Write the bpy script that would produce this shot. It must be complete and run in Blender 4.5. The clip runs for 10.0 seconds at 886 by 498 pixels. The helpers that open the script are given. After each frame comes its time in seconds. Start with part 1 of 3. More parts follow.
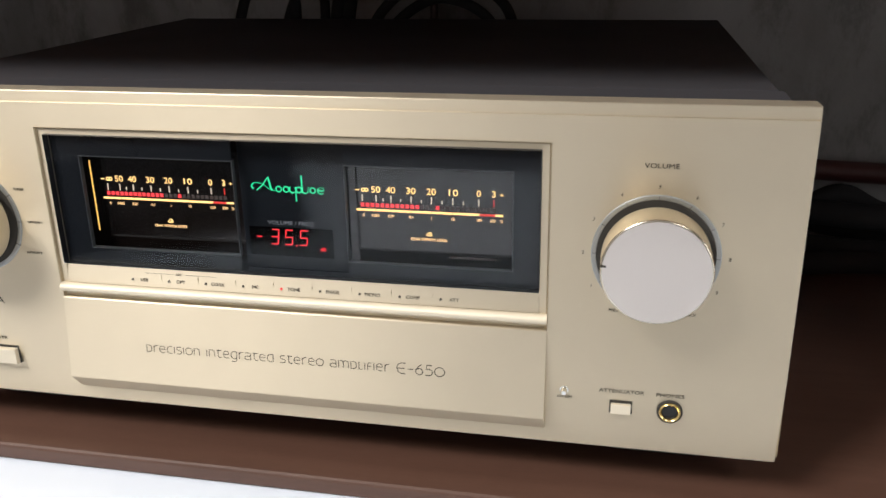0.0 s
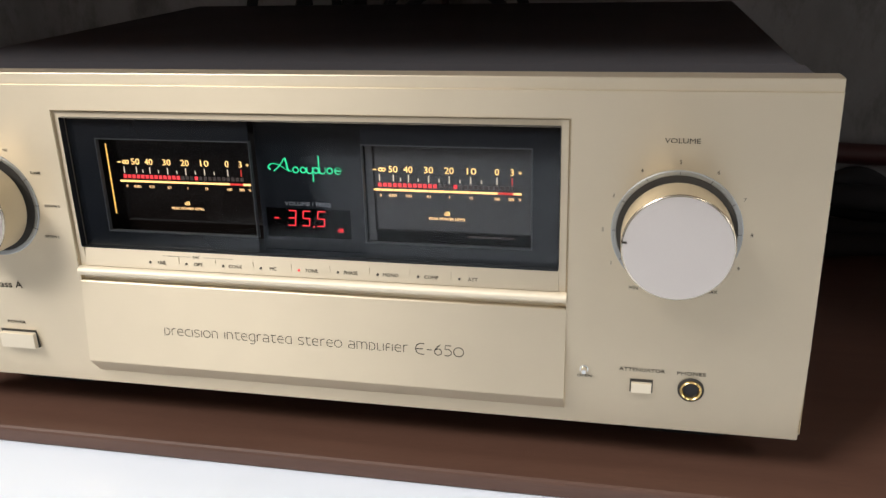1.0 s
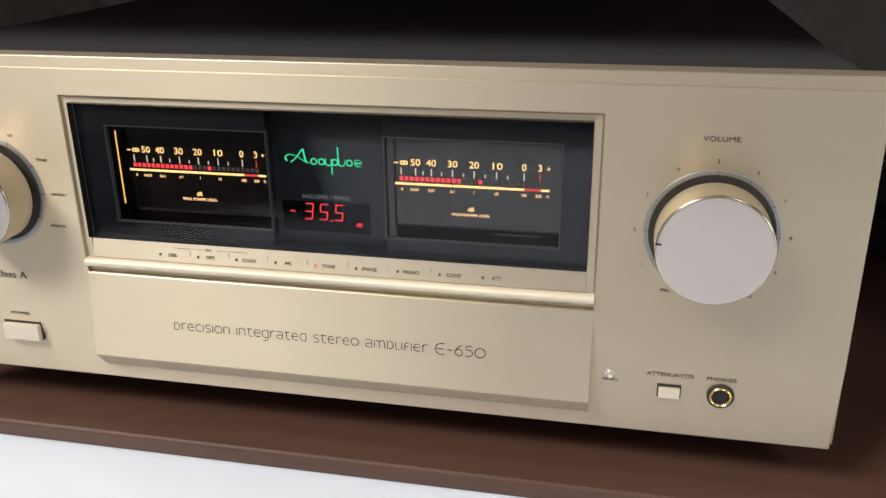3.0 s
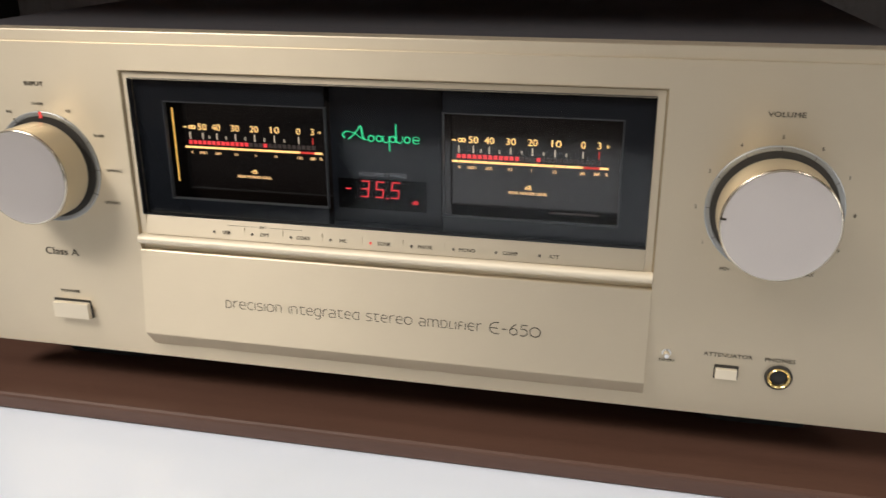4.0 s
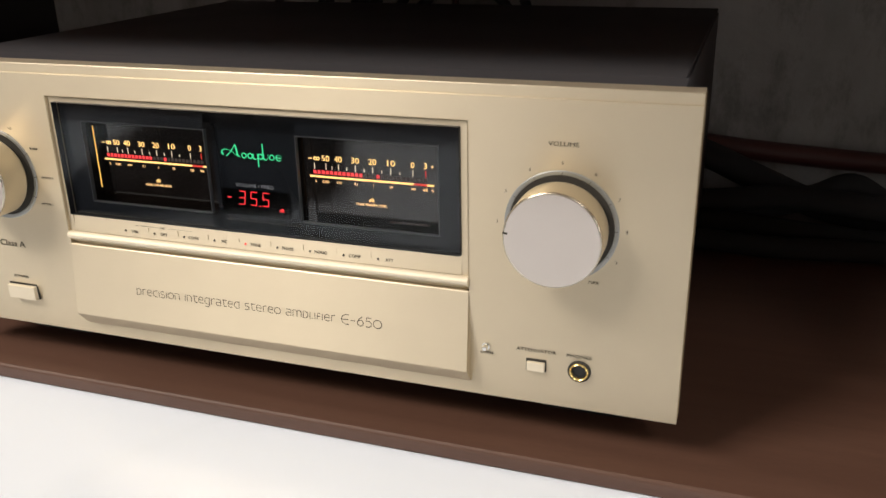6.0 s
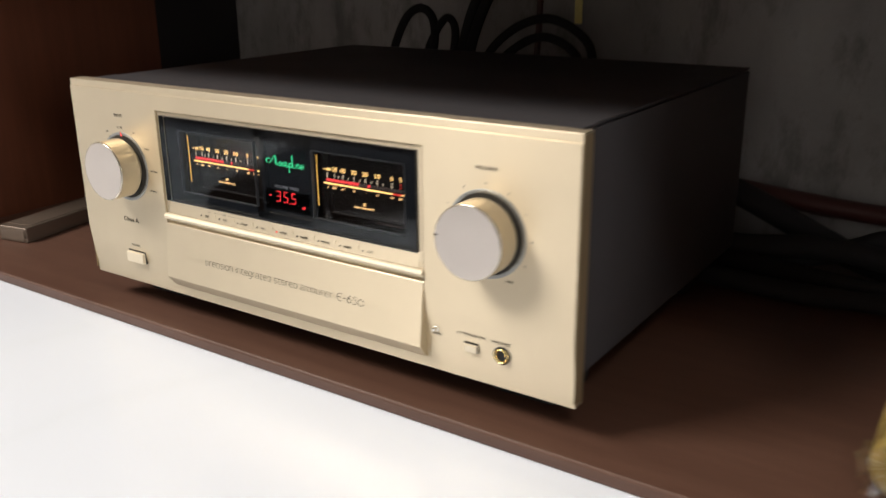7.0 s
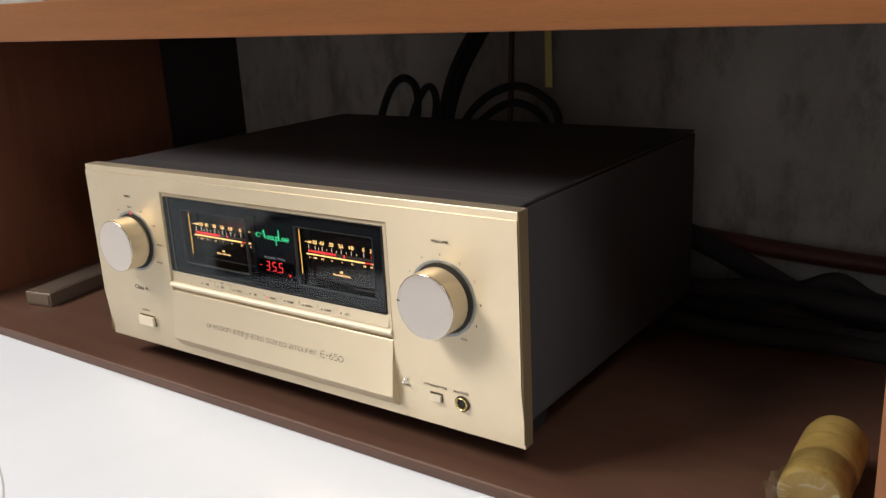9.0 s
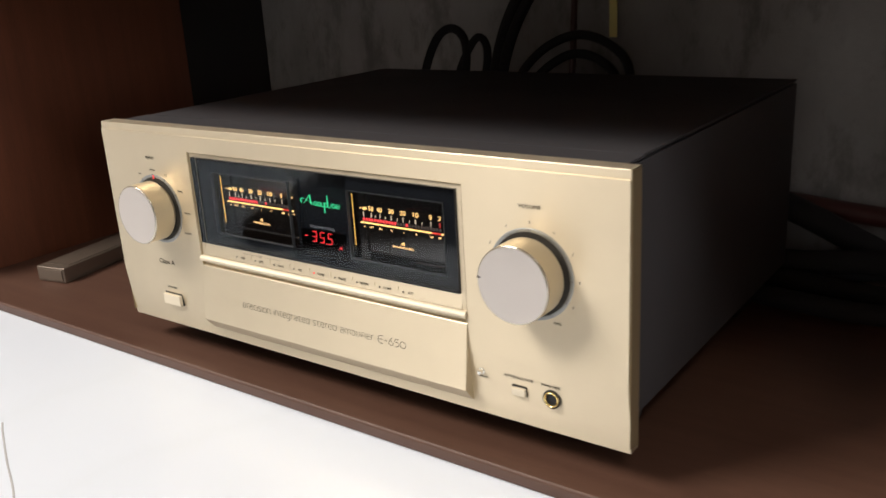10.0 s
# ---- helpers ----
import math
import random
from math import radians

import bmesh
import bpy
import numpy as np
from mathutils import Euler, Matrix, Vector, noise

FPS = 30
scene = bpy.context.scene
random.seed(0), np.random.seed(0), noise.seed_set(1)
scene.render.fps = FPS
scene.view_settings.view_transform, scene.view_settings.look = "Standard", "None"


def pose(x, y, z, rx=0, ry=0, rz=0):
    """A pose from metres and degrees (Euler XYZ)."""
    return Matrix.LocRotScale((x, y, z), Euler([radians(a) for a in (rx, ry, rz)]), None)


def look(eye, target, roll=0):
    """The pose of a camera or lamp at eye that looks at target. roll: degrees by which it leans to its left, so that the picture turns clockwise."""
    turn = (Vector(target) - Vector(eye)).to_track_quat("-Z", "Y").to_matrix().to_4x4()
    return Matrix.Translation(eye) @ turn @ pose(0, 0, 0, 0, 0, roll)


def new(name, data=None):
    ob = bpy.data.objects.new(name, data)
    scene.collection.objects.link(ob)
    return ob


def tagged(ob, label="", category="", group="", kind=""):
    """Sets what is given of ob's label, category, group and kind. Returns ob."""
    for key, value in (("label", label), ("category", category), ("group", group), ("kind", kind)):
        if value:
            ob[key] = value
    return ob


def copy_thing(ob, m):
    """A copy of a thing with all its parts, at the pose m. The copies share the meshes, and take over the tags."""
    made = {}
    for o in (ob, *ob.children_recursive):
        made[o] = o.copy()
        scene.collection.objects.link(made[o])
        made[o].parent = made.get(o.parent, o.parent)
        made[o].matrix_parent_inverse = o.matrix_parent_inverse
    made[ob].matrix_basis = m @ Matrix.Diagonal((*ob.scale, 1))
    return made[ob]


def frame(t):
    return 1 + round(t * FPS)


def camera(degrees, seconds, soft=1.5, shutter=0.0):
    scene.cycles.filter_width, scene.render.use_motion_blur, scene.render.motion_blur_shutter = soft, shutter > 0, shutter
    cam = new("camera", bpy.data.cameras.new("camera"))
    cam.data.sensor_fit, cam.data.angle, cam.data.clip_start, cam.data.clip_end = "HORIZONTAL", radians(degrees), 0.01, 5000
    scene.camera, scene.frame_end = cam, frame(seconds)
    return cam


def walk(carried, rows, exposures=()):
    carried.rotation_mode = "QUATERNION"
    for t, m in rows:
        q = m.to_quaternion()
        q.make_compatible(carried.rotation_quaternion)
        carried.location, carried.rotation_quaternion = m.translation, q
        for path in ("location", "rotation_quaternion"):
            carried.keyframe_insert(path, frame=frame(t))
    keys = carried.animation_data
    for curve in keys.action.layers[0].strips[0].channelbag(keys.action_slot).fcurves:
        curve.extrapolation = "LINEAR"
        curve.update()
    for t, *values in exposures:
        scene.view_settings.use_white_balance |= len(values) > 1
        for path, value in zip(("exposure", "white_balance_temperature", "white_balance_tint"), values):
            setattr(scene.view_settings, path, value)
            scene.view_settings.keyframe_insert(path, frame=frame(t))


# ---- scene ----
# ---- camera ----
cam = camera(53.6, 10.0, soft=1.45, shutter=0.5)
PATH = [
    (0, (0.1540, -0.3723, 0.2614), (0.0574, 0.0870, 0.0889), -1.00),
    (0.5, (0.1491, -0.3731, 0.2556), (0.0493, 0.0855, 0.0833), -1.23),
    (1, (0.1493, -0.3739, 0.2541), (0.0483, 0.0834, 0.0788), -1.68),
    (1.5, (0.1511, -0.3760, 0.2559), (0.0502, 0.0813, 0.0807), -1.82),
    (2, (0.1439, -0.3743, 0.2559), (0.0400, 0.0820, 0.0800), -1.70),
    (2.2, (0.1379, -0.3702, 0.2558), (0.0347, 0.0852, 0.0770), -1.64),
    (3.5, (0.1293, -0.3593, 0.2521), (0.0322, 0.0950, 0.0672), -0.29),
    (4, (0.1127, -0.3712, 0.2374), (0.0099, 0.0861, 0.0630), -0.20),
    (4.5, (0.1093, -0.3784, 0.2381), (-0.0104, 0.0759, 0.0670), 0.27),
    (5, (0.1451, -0.3807, 0.2694), (0.0054, 0.0650, 0.0909), 0.16),
    (5.5, (0.1871, -0.3892, 0.2517), (0.0402, 0.0531, 0.0706), -1.00),
    (5.7, (0.2176, -0.3912, 0.2593), (0.0723, 0.0505, 0.0756), -0.88),
    (6.8, (0.3670, -0.4183, 0.2742), (0.1242, -0.0116, 0.1142), -1.10),
    (7, (0.4346, -0.4310, 0.2818), (0.1667, -0.0392, 0.1246), -0.54),
    (7.5, (0.5291, -0.4459, 0.3367), (0.2408, -0.0664, 0.1857), -1.01),
    (8, (0.5015, -0.4569, 0.3244), (0.2172, -0.0715, 0.1809), -2.33),
    (8.5, (0.5049, -0.4640, 0.3238), (0.2216, -0.0769, 0.1828), -3.26),
    (9, (0.5091, -0.4626, 0.3256), (0.2274, -0.0738, 0.1862), -2.97),
    (9.5, (0.4688, -0.4452, 0.3202), (0.1876, -0.0593, 0.1720), -3.09),
    (10, (0.4166, -0.4116, 0.2971), (0.1319, -0.0306, 0.1428), -3.38),
]
EXPOSURES = [
    (0.0, -0.05, 6400, 11), (1.0, -0.14, 6450, 11), (2.0, -0.18, 6450, 11), (3.5, -0.33, 6650, 12), (4.0, -0.40, 6750, 12),
    (4.5, -0.44, 6750, 12), (5.0, -0.38, 7000, 12), (5.5, -0.29, 7050, 12), (7.0, -0.08, 6950, 12), (7.5, -0.06, 7100, 13),
    (8.0, 0.18, 7000, 12), (8.5, -0.08, 7000, 12), (9.0, -0.16, 6930, 12), (9.5, -0.08, 6850, 12), (10.0, -0.08, 6900, 12),
]
walk(cam, [(t, look(eye, target, roll)) for t, eye, target, roll in PATH], EXPOSURES)

# ---- light ----
world = bpy.data.worlds.new("room_air")
scene.world = world
world.use_nodes = True
world.node_tree.nodes["Background"].inputs[0].default_value = (0.9, 0.95, 1.0, 1)
world.node_tree.nodes["Background"].inputs[1].default_value = 0.05


def area_lamp(name, eye, target, sx, sy, watts, colour):
    data = bpy.data.lights.new(name, "AREA")
    data.shape, data.size, data.size_y = "RECTANGLE", sx, sy
    data.energy, data.color = watts, colour
    ob = new(name, data)
    ob.matrix_world = look(eye, target)
    return ob


LAMPS = ((-1.35, -1.45, 2.25), (1.55, -1.55, 2.25))
area_lamp("ceiling_lamp", LAMPS[0], (0.0, 0.0, 0.1), 1.1, 1.1, 113, (1.0, 0.975, 0.94))
area_lamp("ceiling_lamp", LAMPS[1], (0.1, 0.0, 0.1), 0.5, 0.5, 15, (1.0, 0.98, 0.95))
# low light from the right, told by a shadow; its window is added
area_lamp("low_side_light", (2.62, -1.15, 0.55), (0.0, -0.1, 0.15), 0.86, 0.86, 13, (0.95, 0.97, 1.0))

# ---- materials ----


def mat(name, colour, rough=0.5, metal=0.0, spec=0.5):
    m = bpy.data.materials.new(name)
    m.use_nodes = True
    b = m.node_tree.nodes["Principled BSDF"]
    b.inputs["Base Color"].default_value = (*colour, 1)
    b.inputs["Roughness"].default_value = rough
    b.inputs["Metallic"].default_value = metal
    b.inputs["Specular IOR Level"].default_value = spec
    return m


def node(m, kind, **settings):
    n = m.node_tree.nodes.new(kind)
    for key, value in settings.items():
        n.inputs[key].default_value = value
    return n


def wire(m, a, b):
    m.node_tree.links.new(a, b)


def coords(m, scale):
    mp = m.node_tree.nodes.new("ShaderNodeMapping")
    mp.inputs["Scale"].default_value = scale
    geo = m.node_tree.nodes.new("ShaderNodeNewGeometry")
    wire(m, geo.outputs["Position"], mp.inputs["Vector"])
    return mp.outputs["Vector"]


def ramp(m, source, stops):
    r = m.node_tree.nodes.new("ShaderNodeValToRGB")
    e = r.color_ramp.elements
    while len(e) < len(stops):
        e.new(0.5)
    for k, (pos, col) in enumerate(stops):
        e[k].position = pos
        e[k].color = (*col, 1)
    wire(m, source, r.inputs["Fac"])
    return r.outputs["Color"]


def noise_tex(m, scale, vec, detail=4.0, rough=0.55):
    n = node(m, "ShaderNodeTexNoise", Scale=scale, Detail=detail, Roughness=rough)
    wire(m, vec, n.inputs["Vector"])
    return n.outputs["Fac"]


def bump(m, height, strength, dist):
    b = node(m, "ShaderNodeBump", Strength=strength, Distance=dist)
    wire(m, height, b.inputs["Height"])
    wire(m, b.outputs["Normal"], m.node_tree.nodes["Principled BSDF"].inputs["Normal"])


def base(m, colour):
    wire(m, colour, m.node_tree.nodes["Principled BSDF"].inputs["Base Color"])


def rough_from(m, source, lo, hi):
    r = node(m, "ShaderNodeMapRange")
    r.inputs["To Min"].default_value, r.inputs["To Max"].default_value = lo, hi
    wire(m, source, r.inputs["Value"])
    wire(m, r.outputs["Result"], m.node_tree.nodes["Principled BSDF"].inputs["Roughness"])


def champagne(name, colour, metal, rough, stretch=(60, 900, 900), brushed=0.0):
    m = mat(name, colour, rough, metal)
    grain = noise_tex(m, 3.0, coords(m, stretch), 3.0)
    cloud = noise_tex(m, 14.0, coords(m, (1, 1, 1)), 3.0)
    lo, hi = [c * 0.96 for c in colour], [min(1, c * 1.03) for c in colour]
    base(m, ramp(m, cloud, [(0.3, lo), (0.7, hi)]))
    rough_from(m, grain, rough - 0.06, rough + 0.08)
    bump(m, grain, 0.12, 0.0002)
    if brushed:
        b = m.node_tree.nodes["Principled BSDF"]
        b.inputs["Anisotropic"].default_value = brushed
        way = node(m, "ShaderNodeCombineXYZ", Z=1.0)
        wire(m, way.outputs[0], b.inputs["Tangent"])
    return m


def wood(name, dark, light, rough, along=(2.2, 34, 34)):
    m = mat(name, light, rough)
    vec = coords(m, along)
    fig = noise_tex(m, 2.2, vec, 6.0, 0.6)
    pores = noise_tex(m, 9.0, coords(m, tuple(6 * a for a in along)), 3.0)
    wear = noise_tex(m, 5.0, coords(m, (1, 1, 1)), 4.0)
    col = ramp(m, fig, [(0.3, dark), (0.52, [(a + b) / 2 for a, b in zip(dark, light)]), (0.72, light)])
    mix = m.node_tree.nodes.new("ShaderNodeMix")
    mix.data_type, mix.blend_type = "RGBA", "MULTIPLY"
    mix.inputs[0].default_value = 0.2
    wire(m, col, mix.inputs[6])
    wire(m, ramp(m, pores, [(0.35, (0.45, 0.45, 0.45)), (0.55, (1, 1, 1))]), mix.inputs[7])
    base(m, mix.outputs[2])
    rough_from(m, wear, rough - 0.08, rough + 0.12)
    bump(m, pores, 0.15, 0.0003)
    return m


def glow(name, colour, strength, body=(0.02, 0.02, 0.02)):
    m = mat(name, body, 0.5)
    b = m.node_tree.nodes["Principled BSDF"]
    b.inputs["Emission Color"].default_value = (*colour, 1)
    b.inputs["Emission Strength"].default_value = strength
    return m


GOLD = champagne("champagne_aluminium", (0.665, 0.577, 0.432), 0.90, 0.45, brushed=0.8)
GOLD_DOOR = champagne("champagne_door", (0.665, 0.578, 0.434), 0.88, 0.45, brushed=0.8)
GOLD_SOFT = champagne("champagne_moulding", (0.78, 0.695, 0.545), 0.45, 0.58)
# darker copy of the champagne, paints shade onto the plate's edges
GOLD_SHADED = champagne("champagne_shaded", (0.36, 0.28, 0.17), 0.7, 0.45, (900, 900, 60))
KNOB_SIDE = champagne("knob_turned_side", (0.72, 0.61, 0.43), 0.75, 0.40, (900, 40, 900))
KNOB_FACE = champagne("knob_satin_face", (0.71, 0.65, 0.605), 0.8, 0.38, (500, 500, 500))
POLISHED = mat("polished_rim", (0.58, 0.52, 0.42), 0.22, 1.0)
RING = champagne("dial_ring_silver", (0.36, 0.37, 0.365), 0.75, 0.38)
BLACK_CASE = mat("black_painted_steel", (0.055, 0.053, 0.057), 0.55, 0.0, 0.16)
bump(BLACK_CASE, noise_tex(BLACK_CASE, 900.0, coords(BLACK_CASE, (1, 1, 1)), 2.0), 0.25, 0.0003)
rough_from(BLACK_CASE, noise_tex(BLACK_CASE, 9.0, coords(BLACK_CASE, (1, 1, 1)), 4.0), 0.42, 0.6)
BLACK = mat("black_plastic", (0.010, 0.010, 0.011), 0.45)
FIELD_BLACK = mat("digit_field_black", (0.001, 0.001, 0.001), 0.12, 0.0, 0.12)
MASK_BLACK = mat("display_mask_black", (0.010, 0.012, 0.0155), 0.10, 0.0, 0.42)
METER_BLACK = mat("meter_face_black", (0.007, 0.0052, 0.0045), 0.10, 0.0, 0.95)
MASK_RIM = mat("mask_rim_grey", (0.045, 0.05, 0.055), 0.5)
SEAM = mat("seam_dark", (0.03, 0.026, 0.02), 0.7)
INK = mat("printed_ink", (0.05, 0.043, 0.035), 0.85, 0.0, 0.1)
RUBBER = mat("rubber_cable", (0.026, 0.025, 0.026), 0.75, 0.0, 0.15)
RED_CABLE = mat("dark_red_cable", (0.05, 0.012, 0.010), 0.5)
YELLOW = mat("yellow_tape", (0.90, 0.78, 0.28), 0.45)
AMBER = glow("amber_light", (1.0, 0.62, 0.22), 2.35)
AMBER_SOFT = glow("amber_light_dim", (1.0, 0.60, 0.26), 2.3)
AMBER_BAR = glow("amber_edge_light", (1.0, 0.55, 0.12), 1.5)
PALE = glow("pale_tick_light", (1.0, 0.85, 0.65), 1.05)
RED_SEG = glow("red_segment_light", (1.0, 0.05, 0.06), 1.5)
RED_LINE = glow("red_line_light", (0.75, 0.03, 0.02), 1.25)
RED_DIGIT = glow("red_digit_light", (1.0, 0.03, 0.04), 1.85)
LENS_OFF = mat("unlit_lamp_lens", (0.09, 0.075, 0.06), 0.35)
RED_LED = glow("red_led", (1.0, 0.08, 0.07), 1.0, (0.3, 0.02, 0.02))
OFF_SEG = mat("unlit_segment", (0.075, 0.058, 0.055), 0.4)
GREEN = glow("green_sign_light", (0.02, 0.85, 0.36), 1.17)
# grey print, given an added faint glow to show through the glass
GREY_PRINT = glow("grey_print_glow", (0.85, 0.9, 1.0), 0.22)
CHROME = mat("chrome", (0.85, 0.83, 0.78), 0.15, 1.0)
BRASS = mat("brass_ring", (0.80, 0.62, 0.28), 0.22, 1.0)
REMOTE_GOLD = champagne("remote_shell", (0.22, 0.175, 0.14), 0.55, 0.30)

SHELF_WOOD = wood("brown_laminate", (0.088, 0.042, 0.028), (0.118, 0.059, 0.040), 0.42)
EDGE_WOOD = wood("orange_edge_band", (0.195, 0.066, 0.016), (0.24, 0.084, 0.022), 0.45)
SIDE_WOOD = wood("red_brown_board", (0.11, 0.034, 0.016), (0.155, 0.050, 0.024), 0.45, (34, 34, 2.2))
UPRIGHT_EDGE = wood("orange_upright_band", (0.25, 0.095, 0.036), (0.30, 0.118, 0.048), 0.45, (34, 34, 2.2))
GAP_BLACK = mat("gap_black", (0.012, 0.009, 0.008), 0.7)

PLASTER = mat("grey_plaster", (0.24, 0.23, 0.22), 0.85)
_s = noise_tex(PLASTER, 6.0, coords(PLASTER, (1.6, 1, 0.7)), 8.0, 0.65)
base(PLASTER, ramp(PLASTER, _s, [(0.28, (0.195, 0.186, 0.180)), (0.5, (0.275, 0.263, 0.254)), (0.72, (0.325, 0.312, 0.301))]))
_t = noise_tex(PLASTER, 26.0, coords(PLASTER, (1.0, 1, 0.45)), 6.0, 0.7)
_m = PLASTER.node_tree.nodes.new("ShaderNodeMix")
_m.data_type, _m.blend_type = "RGBA", "MULTIPLY"
_m.inputs[0].default_value = 0.7
wire(PLASTER, PLASTER.node_tree.nodes["Principled BSDF"].inputs["Base Color"].links[0].from_socket, _m.inputs[6])
wire(PLASTER, ramp(PLASTER, _t, [(0.33, (0.45, 0.44, 0.43)), (0.5, (1.0, 1.0, 1.0))]), _m.inputs[7])
base(PLASTER, _m.outputs[2])
bump(PLASTER, noise_tex(PLASTER, 120.0, coords(PLASTER, (1, 1, 1)), 5.0), 0.35, 0.002)

ROOM = mat("room_paint", (0.74, 0.73, 0.71), 0.8)
bump(ROOM, noise_tex(ROOM, 90.0, coords(ROOM, (1, 1, 1)), 4.0), 0.2, 0.001)

# dark paint for the unseen east wall, so the plate's right side reflects less
ROOM_GREEN = mat("grey_green_paint", (0.20, 0.21, 0.18), 0.8)
bump(ROOM_GREEN, noise_tex(ROOM_GREEN, 90.0, coords(ROOM_GREEN, (1, 1, 1)), 4.0), 0.2, 0.001)

MARBLE = mat("white_marble", (0.84, 0.84, 0.83), 0.22)
_w = node(MARBLE, "ShaderNodeTexWave", Scale=1.1, Distortion=9.0, Detail=4.0)
_w.inputs["Detail Scale"].default_value = 1.6
wire(MARBLE, coords(MARBLE, (1.3, 1.0, 1.0)), _w.inputs["Vector"])
base(MARBLE, ramp(MARBLE, _w.outputs["Fac"], [(0.0, (0.775, 0.83, 0.905)), (0.03, (0.78, 0.835, 0.912)), (0.2, (0.785, 0.84, 0.92))]))



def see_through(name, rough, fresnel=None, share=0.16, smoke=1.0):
    """Clear sheet: what lies behind shows, with a reflection on top."""
    m = bpy.data.materials.new(name)
    m.use_nodes = True
    nt = m.node_tree
    nt.nodes.clear()
    out, mix = nt.nodes.new("ShaderNodeOutputMaterial"), nt.nodes.new("ShaderNodeMixShader")
    clear, gloss = nt.nodes.new("ShaderNodeBsdfTransparent"), nt.nodes.new("ShaderNodeBsdfGlossy")
    clear.inputs["Color"].default_value = (smoke, smoke, smoke, 1)
    gloss.inputs["Roughness"].default_value = rough
    gloss.inputs["Color"].default_value = (0.84, 0.94, 1.0, 1)
    mix.inputs[0].default_value = share
    if fresnel:
        fr = nt.nodes.new("ShaderNodeFresnel")
        fr.inputs["IOR"].default_value = fresnel
        nt.links.new(fr.outputs[0], mix.inputs[0])
    nt.links.new(clear.outputs[0], mix.inputs[1])
    nt.links.new(gloss.outputs[0], mix.inputs[2])
    nt.links.new(mix.outputs[0], out.inputs[0])
    return m


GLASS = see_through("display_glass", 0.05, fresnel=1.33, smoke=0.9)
GLASS_EDGE = see_through("display_glass_edge", 0.10, share=0.0)
FILM = see_through("clear_plastic_film", 0.05, share=0.17)

ROLL = mat("ochre_roll", (0.36, 0.25, 0.075), 0.3)
base(ROLL, ramp(ROLL, noise_tex(ROLL, 45.0, coords(ROLL, (1, 5, 1)), 4.0), [(0.3, (0.27, 0.18, 0.05)), (0.7, (0.43, 0.31, 0.10))]))

# ---- mesh helpers ----


def mesh_object(name, bm, material, smooth=None):
    bmesh.ops.recalc_face_normals(bm, faces=bm.faces)
    me = bpy.data.meshes.new(name)
    bm.to_mesh(me)
    bm.free()
    me.materials.append(material)
    if smooth is not None:
        me.polygons.foreach_set("use_smooth", [True] * len(me.polygons))
        me.set_sharp_from_angle(angle=radians(smooth))
    return new(name, me)


def part(name, bm, material, parent, label="", smooth=None):
    ob = mesh_object(name, bm, material, smooth)
    ob.parent = parent
    if label:
        tagged(ob, label)
    return ob


def thing(name, label, category, group="", kind=""):
    ob = new(name)
    ob.empty_display_size = 0.02
    return tagged(ob, label, category, group, kind)


def box(bm, x0, x1, y0, y1, z0, z1, bevel=0.0, segs=2):
    made = bmesh.ops.create_cube(bm, size=1.0)
    vs = made["verts"]
    for v in vs:
        v.co = Vector(((x0 + x1) / 2 + v.co.x * (x1 - x0), (y0 + y1) / 2 + v.co.y * (y1 - y0), (z0 + z1) / 2 + v.co.z * (z1 - z0)))
    if bevel:
        edges = list({e for v in vs for e in v.link_edges})
        bmesh.ops.bevel(bm, geom=edges, offset=bevel, segments=segs, affect="EDGES", profile=0.6)
    return bm


def solid(x0, x1, y0, y1, z0, z1, bevel=0.0, segs=2):
    return box(bmesh.new(), x0, x1, y0, y1, z0, z1, bevel, segs)


def prism(bm, profile, x0, x1):
    """Extrudes a closed profile of (y, z) along x."""
    a = [bm.verts.new((x0, y, z)) for y, z in profile]
    b = [bm.verts.new((x1, y, z)) for y, z in profile]
    n = len(profile)
    for k in range(n):
        bm.faces.new((a[k], a[(k + 1) % n], b[(k + 1) % n], b[k]))
    bm.faces.new(a[::-1])
    bm.faces.new(b)
    return bm


def lathe(bm, profile, cx, cz, segs=72, closed=False):
    """Turns a profile of (radius, y) about the y axis through (cx, cz)."""
    rings = []
    for r, y in profile:
        if r < 1e-6:
            rings.append([bm.verts.new((cx, y, cz))])
        else:
            rings.append([bm.verts.new((cx + r * math.cos(2 * math.pi * k / segs), y, cz + r * math.sin(2 * math.pi * k / segs))) for k in range(segs)])
    pairs = list(zip(rings, rings[1:]))
    if closed:
        pairs.append((rings[-1], rings[0]))
    for p, q in pairs:
        for k in range(segs):
            j = (k + 1) % segs
            if len(p) == 1:
                bm.faces.new((p[0], q[j], q[k]))
            elif len(q) == 1:
                bm.faces.new((p[k], p[j], q[0]))
            else:
                bm.faces.new((p[k], p[j], q[j], q[k]))
    return bm


